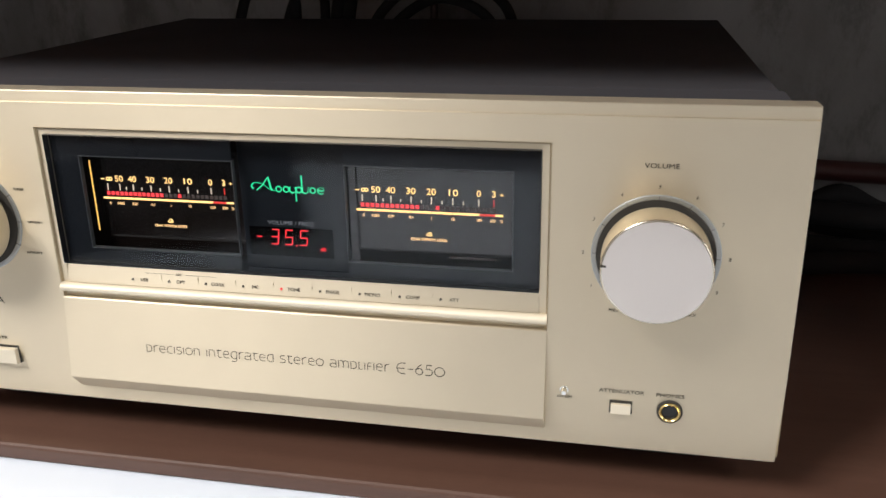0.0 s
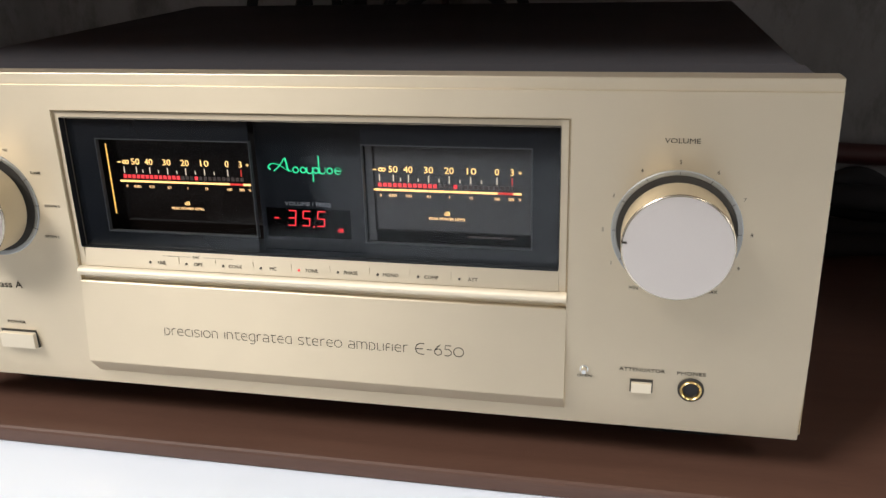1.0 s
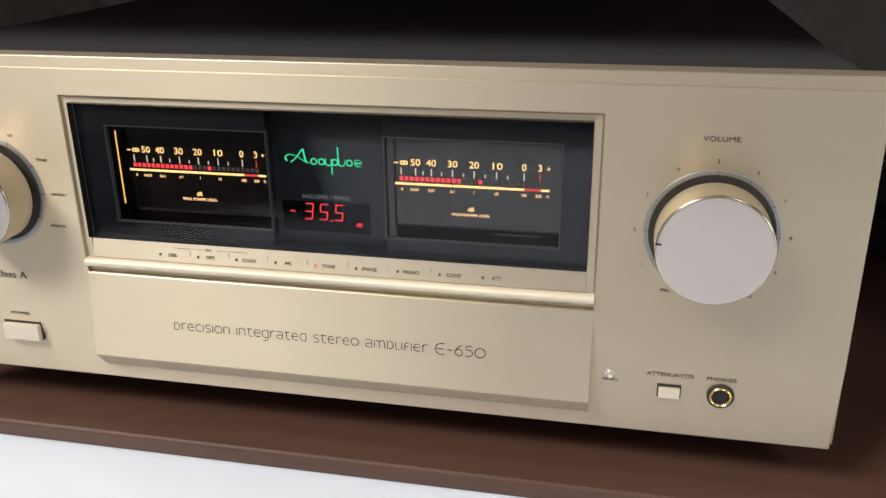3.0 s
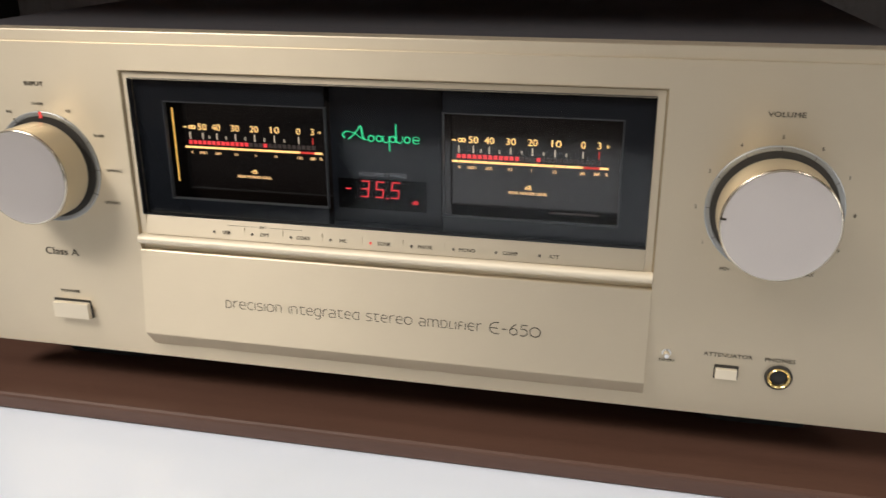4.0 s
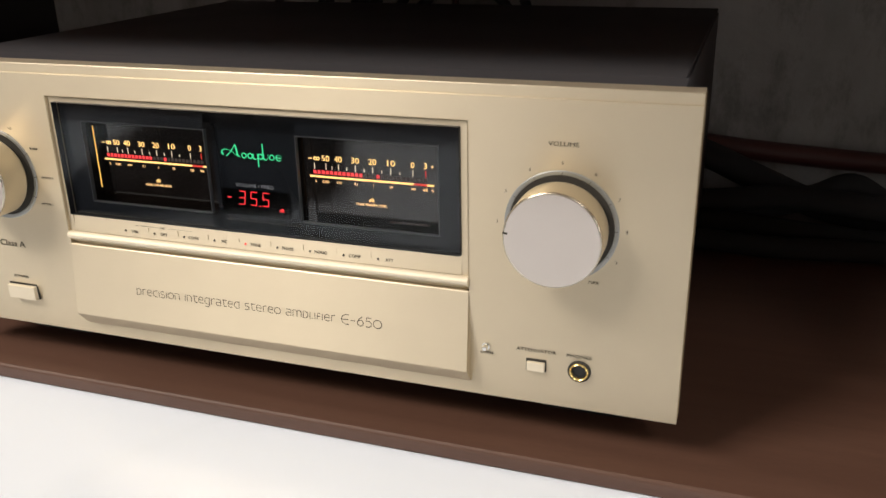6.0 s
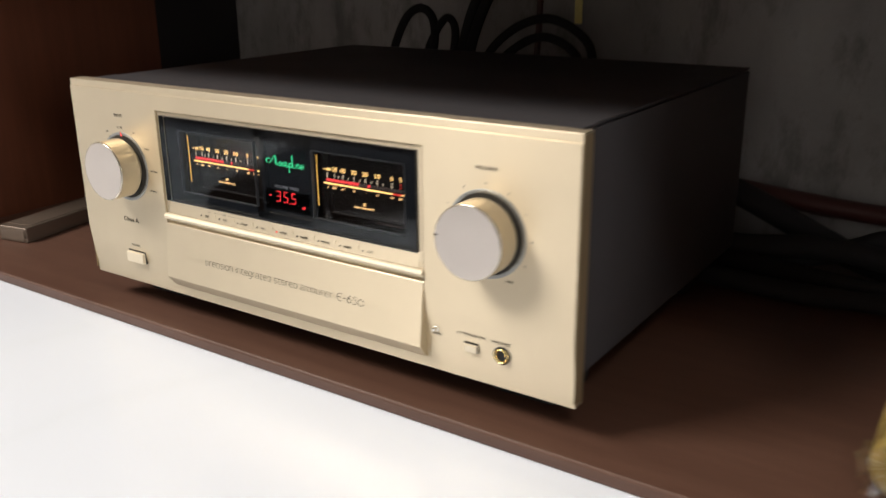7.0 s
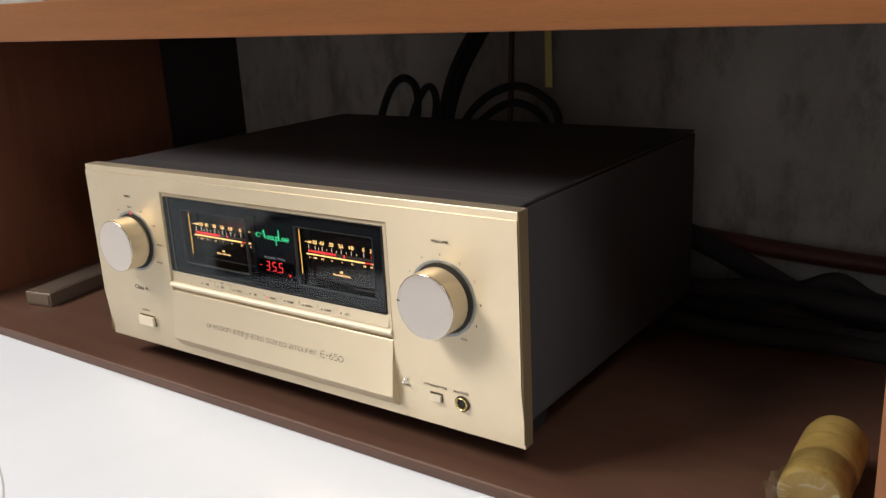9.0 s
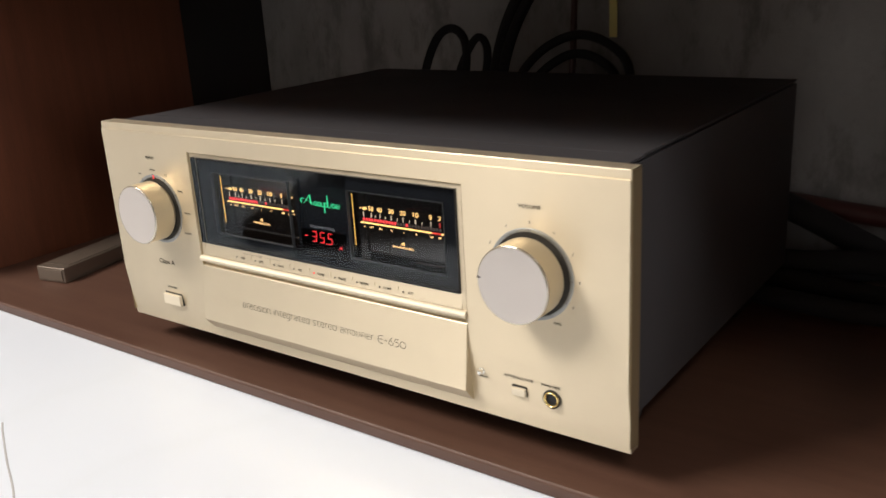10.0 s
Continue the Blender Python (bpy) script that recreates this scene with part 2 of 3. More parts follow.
def tube(bm, points, radius, segs=10, flat=1.0):
    """A round cable through the points."""
    pts = [Vector(p) for p in points]
    fine = []
    for k in range(len(pts) - 1):
        p0, p1, p2, p3 = pts[max(k - 1, 0)], pts[k], pts[k + 1], pts[min(k + 2, len(pts) - 1)]
        for s in range(8):
            u = s / 8
            fine.append(0.5 * ((2 * p1) + (p2 - p0) * u + (2 * p0 - 5 * p1 + 4 * p2 - p3) * u * u + (3 * p1 - p0 - 3 * p2 + p3) * u ** 3))
    fine.append(pts[-1])
    rings, side = [], None
    for k, p in enumerate(fine):
        d = (fine[min(k + 1, len(fine) - 1)] - fine[max(k - 1, 0)]).normalized()
        if side is None:
            side = d.orthogonal().normalized()
        side = (side - d * side.dot(d)).normalized()
        up = d.cross(side)
        rings.append([bm.verts.new(p + radius * (math.cos(2 * math.pi * j / segs) * side + flat * math.sin(2 * math.pi * j / segs) * up)) for j in range(segs)])
    for a, b in zip(rings, rings[1:]):
        for j in range(segs):
            bm.faces.new((a[j], a[(j + 1) % segs], b[(j + 1) % segs], b[j]))
    bm.faces.new(rings[0][::-1])
    bm.faces.new(rings[-1])
    return bm


def lettering(text, x, y, z, height, material, parent, width=None, lean=0.0, align="CENTER", turn=0.0, name="lettering", depth=0.00005, thin=0.0):
    """Letters on a plane that faces the room. height: of a capital. width: stretches the line to that length."""
    cu = bpy.data.curves.new("letters", "FONT")
    cu.body, cu.size, cu.align_x, cu.align_y = text, height / 0.69, align, "CENTER"
    cu.extrude, cu.resolution_u, cu.offset = depth, 3, -thin
    tmp = bpy.data.objects.new("letters", cu)
    scene.collection.objects.link(tmp)
    bpy.context.view_layer.update()
    dg = bpy.context.evaluated_depsgraph_get()
    me = bpy.data.meshes.new_from_object(tmp.evaluated_get(dg))
    bpy.data.objects.remove(tmp)
    bpy.data.curves.remove(cu)
    if width and len(me.vertices):
        xs = [v.co.x for v in me.vertices]
        me.transform(Matrix.Diagonal((width / max(1e-6, max(xs) - min(xs)), 1, 1, 1)))
    me.transform(pose(x, y, z, 90 - lean, 0, 0) @ pose(0, 0, 0, 0, 0, turn))
    me.materials.clear()
    me.materials.append(material)
    ob = new(name, me)
    ob.parent = parent
    return ob


# ---- the room ----


def slab(name, label, material, *ext, bevel=0.0):
    return tagged(mesh_object(name, solid(*ext, bevel), material), label, name.split("_")[0], kind="structure")


FLOOR_Z = -0.0096
# marble floor, cut off at an added edge to limit its reflection
platform = slab("platform", "white polished marble floor under the cabinet, cut off at an added edge", MARBLE, -2.6, 2.6, -0.62, 0.6, FLOOR_Z - 0.1, FLOOR_Z, bevel=0.004)
VEIN = mat("grey_marble_vein", (0.45, 0.45, 0.46), 0.4)
bm = bmesh.new()
tube(bm, [(-0.205, -0.141, FLOOR_Z), (-0.1906, -0.1486, FLOOR_Z), (-0.1489, -0.1684, FLOOR_Z), (-0.1006, -0.1901, FLOOR_Z), (-0.050, -0.2200, FLOOR_Z)], 0.0008, 6)
for v in bm.verts:
    v.co.z = FLOOR_Z + (v.co.z - FLOOR_Z) * 0.35
part("vein", bm, VEIN, platform, "thin grey marble vein")
# unseen dark floor, added so the upper display reflects something dark
slab("floor", "unseen dark floor added beyond the marble to darken reflections", wood("dark_floor", (0.02, 0.013, 0.01), (0.05, 0.03, 0.022), 0.75), -2.6, 2.6, -3.2, -0.57, FLOOR_Z - 0.2, FLOOR_Z - 0.1)
slab("wall_north", "stained grey plaster wall behind the cabinet", PLASTER, -2.6, 2.6, 0.485, 0.6, FLOOR_Z, 2.5)
slab("wall_south", "plain painted room wall", ROOM, -2.6, 2.6, -3.3, -3.2, -0.25, 2.5)
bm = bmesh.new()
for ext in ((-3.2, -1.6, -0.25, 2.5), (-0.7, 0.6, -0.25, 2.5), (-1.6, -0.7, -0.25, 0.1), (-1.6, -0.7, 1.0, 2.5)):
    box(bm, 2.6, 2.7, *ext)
tagged(mesh_object("wall_east", bm, ROOM_GREEN), "unseen wall in dark grey-green to dim reflections, with an added window opening", "wall", kind="structure")
# unseen window frame, added round the low side light
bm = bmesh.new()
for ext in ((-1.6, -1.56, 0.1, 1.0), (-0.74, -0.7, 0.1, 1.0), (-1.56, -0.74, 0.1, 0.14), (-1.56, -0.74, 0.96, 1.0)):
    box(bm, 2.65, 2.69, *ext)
tagged(mesh_object("added_window_1", bm, ROOM), "unseen plain window frame added round the low side light", "window", kind="structure")
slab("wall_west", "plain painted room wall", ROOM, -2.7, -2.6, -3.2, 0.6, -0.25, 2.5)
lamp_body = thing("ceiling_light", "plain white square ceiling light", "ceiling light", "ceiling lights")
part("housing", solid(-0.56, 0.56, -0.56, 0.56, 0.02, 0.05, 0.004), ROOM, lamp_body)
lamp_body.matrix_world = pose(LAMPS[0][0], LAMPS[0][1], 2.45)
copy_thing(lamp_body, pose(LAMPS[1][0], LAMPS[1][1], 2.45))
slab("ceiling", "plain white ceiling", ROOM, -2.7, 2.7, -3.3, 0.6, 2.5, 2.6)

# ---- the cabinet ----
cab = thing("wooden_cabinet", "open brown wooden cabinet compartment standing on the marble floor", "cabinet")
part("shelf_board", prism(bmesh.new(), [(-0.0145, 0.0), (-0.0158, -0.0008), (-0.0162, -0.002), (-0.0162, -0.0085), (-0.015, FLOOR_Z), (0.47, FLOOR_Z), (0.47, 0.0)], -0.545, 0.4515), SHELF_WOOD, cab, "dark brown laminate bottom board")
part("top_board", solid(-0.75, 1.1, -0.016, 0.44, 0.303, 0.337, 0.0012), EDGE_WOOD, cab, "orange-brown wooden top board")
part("side_panel", solid(-0.567, -0.545, -0.016, 0.34, FLOOR_Z, 0.303), SIDE_WOOD, cab, "red-brown wooden side panel")
# added near-black strip stands in for the dark gap behind the side panel
part("gap_strip", solid(-0.565, -0.548, 0.3405, 0.484, FLOOR_Z, 0.42), GAP_BLACK, cab, "near-black strip standing in for the dark gap behind the side panel")
part("divider_panel", solid(0.4515, 0.4717, -0.0165, 0.26, FLOOR_Z, 0.303, 0.001), UPRIGHT_EDGE, cab, "orange-brown upright divider")
part("upper_back", solid(-0.75, 1.1, 0.30, 0.318, 0.3372, 0.80), SIDE_WOOD, cab, "dark red-brown back board above the top")
part("shelf_board", solid(0.4717, 1.1, -0.0162, 0.47, FLOOR_Z, 0.0, 0.001), SHELF_WOOD, cab)
part("side_panel", solid(1.1, 1.122, -0.016, 0.44, FLOOR_Z, 0.337), SIDE_WOOD, cab)

# ---- the amplifier ----
amp = thing("amplifier", "champagne gold stereo amplifier with lit level meters on the shelf", "amplifier")

W, Z0, Z1 = 0.2325, 0.022, 0.191
THICK = 0.0138


def face_y(z):
    """The front leans back a little towards the foot."""
    u = max(0.0, (0.066 - z) / 0.044)
    return 0.0042 * u


def face_profile(lo, hi):
    zs = sorted([lo, hi] + [z for z in (0.062, 0.0655, 0.0668, 0.070) if lo < z < hi])
    front = [(face_y(z), z) for z in zs if z < 0.1855]
    if hi > 0.1855:
        front += [(0.0, 0.1853), (0.0009, 0.1856), (0.0009, 0.1906), (0.0013, 0.191)]
    return front + [(THICK, hi), (THICK, lo)]


XL, XR, OT, OB = -0.1266, 0.1244, 0.1730, 0.0915
bm = bmesh.new()
prism(bm, face_profile(Z0, Z1), -W, XL)
prism(bm, face_profile(Z0, Z1), XR, W)
prism(bm, face_profile(OT, Z1), XL, XR)
prism(bm, face_profile(Z0, 0.0790), XL, XR)
plate = part("faceplate", bm, GOLD, amp, "champagne brushed aluminium front plate", 20)

# side strips, their shade put into a darker champagne than the front
for sx in (-1, 1):
    part("side_strip", prism(bmesh.new(), [(0.0022, 0.026), (0.0135, 0.0235), (0.0135, 0.1898), (0.0022, 0.1898)], min(sx * W, sx * (W + 0.0004)), max(sx * W, sx * (W + 0.0004))), GOLD_SHADED, amp)

# cover, feet
cover = part("case", solid(-0.2195, 0.2195, 0.0172, 0.352, 0.026, 0.1885, 0.0012), BLACK_CASE, amp, "black painted steel case")
part("top_plate", solid(-0.2215, 0.2215, 0.0405, 0.352, 0.1887, 0.1903, 0.0006), BLACK_CASE, cover)
part("front_trim", solid(-0.2235, 0.2235, 0.0140, 0.0395, 0.1887, 0.1905, 0.0006), BLACK_CASE, cover)
for sx in (-1, 1):
    part("side_panel", solid(min(sx * 0.2196, sx * 0.2222), max(sx * 0.2196, sx * 0.2222), 0.0142, 0.351, 0.03, 0.1872, 0.0008), BLACK_CASE, cover)
for fx in (-0.18, 0.18):
    for fy in (0.06, 0.30):
        part("foot", solid(fx - 0.026, fx + 0.026, fy - 0.026, fy + 0.026, 0.0, 0.0262, 0.006), RUBBER, amp)

# window: bevelled frame, glass, mask, indicator strip
win = part("display_window", prism(bmesh.new(), [(0.0150, 0.1027), (0.0156, 0.1027), (0.0156, 0.1700), (0.0150, 0.1700)], -0.1226, 0.1204), METER_BLACK, amp, "black display window behind glass")


def frame_bars(bm, x0, x1, z0, z1, w, y_out, y_in, back):
    """Four bevelled bars that slope from y_out at the rim to y_in at the opening."""
    outer = [(x0, z0), (x1, z0), (x1, z1), (x0, z1)]
    inner = [(x0 + w, z0 + w), (x1 - w, z0 + w), (x1 - w, z1 - w), (x0 + w, z1 - w)]
    vo = [bm.verts.new((x, y_out, z)) for x, z in outer]
    vi = [bm.verts.new((x, y_in, z)) for x, z in inner]
    vb = [bm.verts.new((x, back, z)) for x, z in inner]
    wo = [bm.verts.new((x, back, z)) for x, z in outer]
    for k in range(4):
        j = (k + 1) % 4
        bm.faces.new((vo[k], vo[j], vi[j], vi[k]))
        bm.faces.new((vi[k], vi[j], vb[j], vb[k]))
        bm.faces.new((vo[j], vo[k], wo[k], wo[j]))
        bm.faces.new((vb[k], vb[j], wo[j], wo[k]))
    return bm


# the shade line round the recess is put into the lip's colour
part("bezel_lip", frame_bars(bmesh.new(), XL - 0.0003, XR + 0.0003, OB - 0.0043, OT + 0.0003, 0.0010, -0.00025, 0.0013, 0.0128), GOLD_SHADED, win, "recess edge with its shade painted in darker champagne")
part("bezel", frame_bars(bmesh.new(), XL + 0.0005, XR - 0.0005, OB - 0.0030, OT - 0.0005, 0.0034, 0.0013, 0.0013, 0.0128), GOLD_DOOR, win, "recessed champagne bezel")
glass = part("glass_pane", solid(-0.1226, 0.1204, -0.0010, 0.0034, 0.1027, 0.1698, 0.0005, 2), GLASS, win, "thick reflecting glass with dark edges")
glass.visible_shadow = False
glass.data.materials.append(GLASS_EDGE)
glass.data.materials.append(BLACK)
for p in glass.data.polygons:
    p.material_index = 0 if p.normal.y < -0.5 else 1 if p.normal.y > 0.5 else 2

# mask with openings for the two meters and the middle field
MZ0, MZ1 = 0.1105, 0.1585
OPEN = ((-0.1080, -0.0272), (0.0283, 0.1076))
bm = bmesh.new()
xs = [-0.1226, OPEN[0][0], OPEN[0][1], OPEN[1][0], OPEN[1][1], 0.1204]
for k in (0, 2, 4):
    box(bm, xs[k], xs[k + 1] - (0.0048 if k == 2 else 0.0), 0.0042 if k != 2 else 0.0118, 0.0052 if k != 2 else 0.0124, 0.1027, 0.1690)
for lo, hi in OPEN:
    box(bm, lo, hi, 0.0042, 0.0052, 0.1027, MZ0)
    box(bm, lo, hi, 0.0042, 0.0052, MZ1, 0.1690)
box(bm, -0.1226, 0.1204, 0.0037, 0.0148, 0.1012, 0.1026)
box(bm, -0.1226, 0.1204, 0.0053, 0.0148, 0.1691, 0.1700)
part("mask", bm, MASK_BLACK, win, "matt black mask")
for lo, hi in OPEN:
    part("mask_rim", frame_bars(bmesh.new(), lo - 0.0002, hi + 0.0002, MZ0 - 0.0002, MZ1 + 0.0002, 0.0005, 0.0040, 0.0040, 0.0064), MASK_RIM, win)

INF = "-\u221e"


def meter(cx, lit, peak, plus, bar):
    m = part("meter", solid(cx - 0.049, cx + 0.049, 0.0141, 0.0147, 0.104, 0.164), METER_BLACK, amp, "black peak power meter lit in amber and red")
    y = 0.0138
    marks = ((INF, -0.0325), ("50", -0.0257), ("40", -0.0183), ("30", -0.0085), ("20", 0.0014), ("10", 0.0116), ("0", 0.0240), ("3", 0.0311))
    for text, dx in marks:
        if text == INF:
            bm = bmesh.new()
            box(bm, cx - 0.0357, cx - 0.0339, y, y + 0.0002, 0.1440, 0.1445)
            for ex in (-0.0319, -0.0303):
                lathe(bm, [(0.00055, y), (0.0010, y), (0.0010, y + 0.0002), (0.00055, y + 0.0002)], cx + ex, 0.1443, 16, True)
            part("scale_number", bm, AMBER, m)
        else:
            lettering(text, cx + dx, y, 0.1445, 0.0031, AMBER, m, name="scale_number", width=0.0044 if len(text) == 2 else None)
    if plus:
        lettering("+", cx + 0.0348, y, 0.1443, 0.0024, AMBER, m, name="scale_number")
    for k, (text, dx) in enumerate(marks):
        part("tick", solid(cx + dx - 0.00022, cx + dx + 0.00022, y, y + 0.0002, 0.1385, 0.1419), RED_LINE if text == "3" else PALE, m)
    for dx in (-0.0222, -0.0136, -0.0035, 0.0065, 0.0167):
        part("tick", solid(cx + dx - 0.0002, cx + dx + 0.0002, y, y + 0.0002, 0.1388, 0.1405), PALE, m)
    for k in range(27):
        x = cx - 0.0325 + 0.00245 * k
        on = k < lit or k == peak
        part("segment", solid(x - 0.00085, x + 0.00085, y, y + 0.0002, 0.1359, 0.1378), RED_SEG if on else OFF_SEG, m)
    stops = (-0.0356, -0.0322, -0.0257, -0.0183, -0.0085, 0.0014, 0.0116, 0.0167, 0.0246)
    for lo, hi in zip(stops, stops[1:]):
        part("scale_line", solid(cx + lo, cx + hi - 0.0003, y, y + 0.0002, 0.13385, 0.13485), AMBER, m)
    part("scale_line", solid(cx + 0.0245, cx + 0.0316, y, y + 0.0002, 0.13385, 0.13485), RED_LINE, m)
    part("scale_line", solid(cx + 0.0317, cx + 0.0355, y, y + 0.0002, 0.13385, 0.13485), AMBER, m)
    for text, dx in (("0", -0.0322), ("0.001", -0.0262), ("0.01", -0.0183), ("0.1", -0.0085), ("1", 0.0014), ("10", 0.0116), ("100", 0.0240), ("200", 0.0306), ("%", 0.0348)):
        lettering(text, cx + dx, y, 0.1316, 0.0013, AMBER_SOFT, m, name="scale_number")
    lettering("dB", cx, y, 0.1234, 0.0020, AMBER, m)
    lettering("PEAK POWER LEVEL", cx, y, 0.1207, 0.0013, AMBER_SOFT, m, width=0.0178)
    part("edge_light", solid(bar - 0.0003, bar + 0.0003, y, y + 0.0012, 0.1165, 0.1535), AMBER_BAR, m)
    return m


left = meter(-0.0682, 13, 16, True, -0.1091)
right = meter(0.0662, 12, 15, True, 0.0243)
part("fine_print", solid(0.0760, 0.0985, 0.0138, 0.0140, 0.1118, 0.1126), OFF_SEG, right)

# middle field: green sign as plain strokes, digit display
mid = part("centre_field", solid(-0.0268, 0.0262, 0.0106, 0.0116, 0.1028, 0.169), MASK_BLACK, amp, "black field with green sign and red digits")
SY = 0.0098


def stroke(points, r):
    return tube(bmesh.new(), [(x, SY, z) for x, z in points], r, 8, 0.25)


sign = part("sign_stroke", stroke([(-0.0196, 0.1437), (-0.0206, 0.1452), (-0.0188, 0.1468), (-0.0150, 0.1462), (-0.0116, 0.1440), (-0.0088, 0.1432)], 0.00042), GREEN, mid, "green lit script-like sign")
part("sign_stroke", stroke([(-0.0180, 0.1432), (-0.0160, 0.1447), (-0.0138, 0.1472), (-0.0126, 0.1490), (-0.0118, 0.1497)], 0.00040), GREEN, mid)
part("sign_stroke", stroke([(-0.0118, 0.1497), (-0.0112, 0.1470), (-0.0108, 0.1445), (-0.0100, 0.1432)], 0.00045), GREEN, mid)
for cx in (-0.0068, -0.0030, 0.0034, 0.0104):
    part("sign_stroke", lathe(bmesh.new(), [(0.00105, SY), (0.00165, SY), (0.00165, SY + 0.0002), (0.00105, SY + 0.0002)], cx, 0.1440, 24, True), GREEN, mid)
for cx in (0.0004, 0.0068):
    part("sign_stroke", stroke([(cx - 0.0014, 0.1455), (cx - 0.0014, 0.1432), (cx, 0.1424), (cx + 0.0013, 0.1434), (cx + 0.0014, 0.1455)], 0.00034), GREEN, mid)
part("sign_stroke", stroke([(0.0019, 0.1455), (0.0019, 0.1382)], 0.00034), GREEN, mid)
part("sign_stroke", stroke([(0.0051, 0.1512), (0.0051, 0.1426)], 0.00034), GREEN, mid)
part("sign_stroke", stroke([(0.0130, 0.1441), (0.0160, 0.1441), (0.0156, 0.1454), (0.0136, 0.1454), (0.0130, 0.1436), (0.0142, 0.1425), (0.0160, 0.1428)], 0.00034), GREEN, mid)

lettering("VOLUME / FREQ", -0.0020, SY, 0.1268, 0.0019, GREY_PRINT, mid, width=0.0236)
panel = part("digit_panel", solid(-0.0240, 0.0190, 0.0102, 0.0110, 0.1095, 0.1243), FIELD_BLACK, mid)
SEGS = {"3": "abgcd", "5": "afgcd"}


def digit(text, x, z, w, h):
    bm, t, s = bmesh.new(), 0.00042, 0.12
    for k in SEGS[text]:
        zz = {"a": h / 2, "g": 0.0, "d": -h / 2}.get(k)
        if zz is not None:
            box(bm, x - w / 2 + s * zz, x + w / 2 + s * zz, SY, SY + 0.0002, z + zz - t / 2, z + zz + t / 2)
        else:
            cx, cz = (w / 2 if k in "bc" else -w / 2), (h / 4 if k in "bf" else -h / 4)
            vs = box(bmesh.new(), x + cx - t / 2, x + cx + t / 2, SY, SY + 0.0002, z + cz - h / 4 + t * 0.6, z + cz + h / 4 - t * 0.6)
            for v in vs.verts:
                v.co.x += s * (v.co.z - z)
            tmp = bpy.data.meshes.new("t")
            vs.to_mesh(tmp)
            vs.free()
            bm.from_mesh(tmp)
            bpy.data.meshes.remove(tmp)
    return part("digit", bm, RED_DIGIT, mid)


part("digit", solid(-0.0201, -0.0176, SY, SY + 0.0002, 0.1190, 0.1195), RED_DIGIT, mid, "red minus sign")
digit("3", -0.0107, 0.1195, 0.0036, 0.0076)
digit("5", -0.0034, 0.1195, 0.0036, 0.0076)
digit("5", 0.0042, 0.1195, 0.0036, 0.0076)
part("digit", lathe(bmesh.new(), [(0.0, SY), (0.0004, SY), (0.0004, SY + 0.0002)], 0.0002, 0.1153, 12), RED_DIGIT, mid, "red decimal point")
lettering("dB", 0.0138, SY, 0.1140, 0.0020, RED_DIGIT, mid)

# indicator strip under the glass
strip = part("indicator_strip", prism(bmesh.new(), [(0.0006, 0.0922), (0.0021, 0.1026), (0.0036, 0.1026), (0.0036, 0.0922)], -0.1226, 0.1204), GOLD_DOOR, amp, "champagne strip with indicator names")
NAMES = ("USB", "OPT", "COAX", "MC", "TONE", "PHASE", "MONO", "COMP", "ATT")
for k, text in enumerate(NAMES):
    x = -0.08 + 0.02 * k
    lettering(text, x + 0.0004, 0.0009, 0.0956, 0.0017, INK, strip, lean=8.2)
    part("indicator_lamp", lathe(bmesh.new(), [(0.0, 0.0004), (0.0005, 0.0005), (0.0007, 0.0014)], x - 0.0061, 0.0956, 16), RED_LED if text == "TONE" else LENS_OFF, strip, "red lit indicator" if text == "TONE" else "")
    if k < 8:
        part("divider", solid(x + 0.00985, x + 0.00995, 0.0010, 0.0024, 0.0936, 0.0985), GOLD_DOOR, strip)
lettering("DAC", -0.0605, 0.0014, 0.0993, 0.0011, INK, strip, lean=8.2)
for lo, hi in ((-0.0790, -0.0635), (-0.0565, -0.0405)):
    part("rule", solid(lo, hi, 0.0015, 0.0024, 0.0992, 0.0993), INK, strip)

# moulding and door
part("moulding", prism(bmesh.new(), [(0.004, 0.0868)] + [(0.0012 - 0.0038 * math.cos(a), 0.0893 + 0.0026 * math.sin(a)) for a in [radians(-80 + 16 * k) for k in range(11)]] + [(0.004, 0.0918)], -0.1266, 0.1244), GOLD_SOFT, amp, "rounded champagne moulding", 50)
part("groove", solid(-0.1266, 0.1244, 0.0030, 0.0050, 0.0800, 0.0880), GOLD_SOFT, amp)
LEAN = 6.7
door = part("door", prism(bmesh.new(), [(0.0062, 0.0838), (0.0002, 0.0838), (-0.0004, 0.0833), (-0.0052, 0.0399), (-0.0050, 0.0392), (0.0024, 0.0302), (0.0062, 0.0302)], -0.1268, 0.1244), GOLD_DOOR, amp, "hinged champagne door over the hidden controls")


def door_y(z):
    return -0.0004 - (0.0830 - z) * 0.0048 / 0.0431 - 0.00012


# wide art-deco letters in thin strokes: width and lines of each, with the x-height as one
def oval(w, h):
    return [(w / 2 + w / 2 * math.cos(math.pi * k / 8), h / 2 + h / 2 * math.sin(math.pi * k / 8)) for k in range(17)]


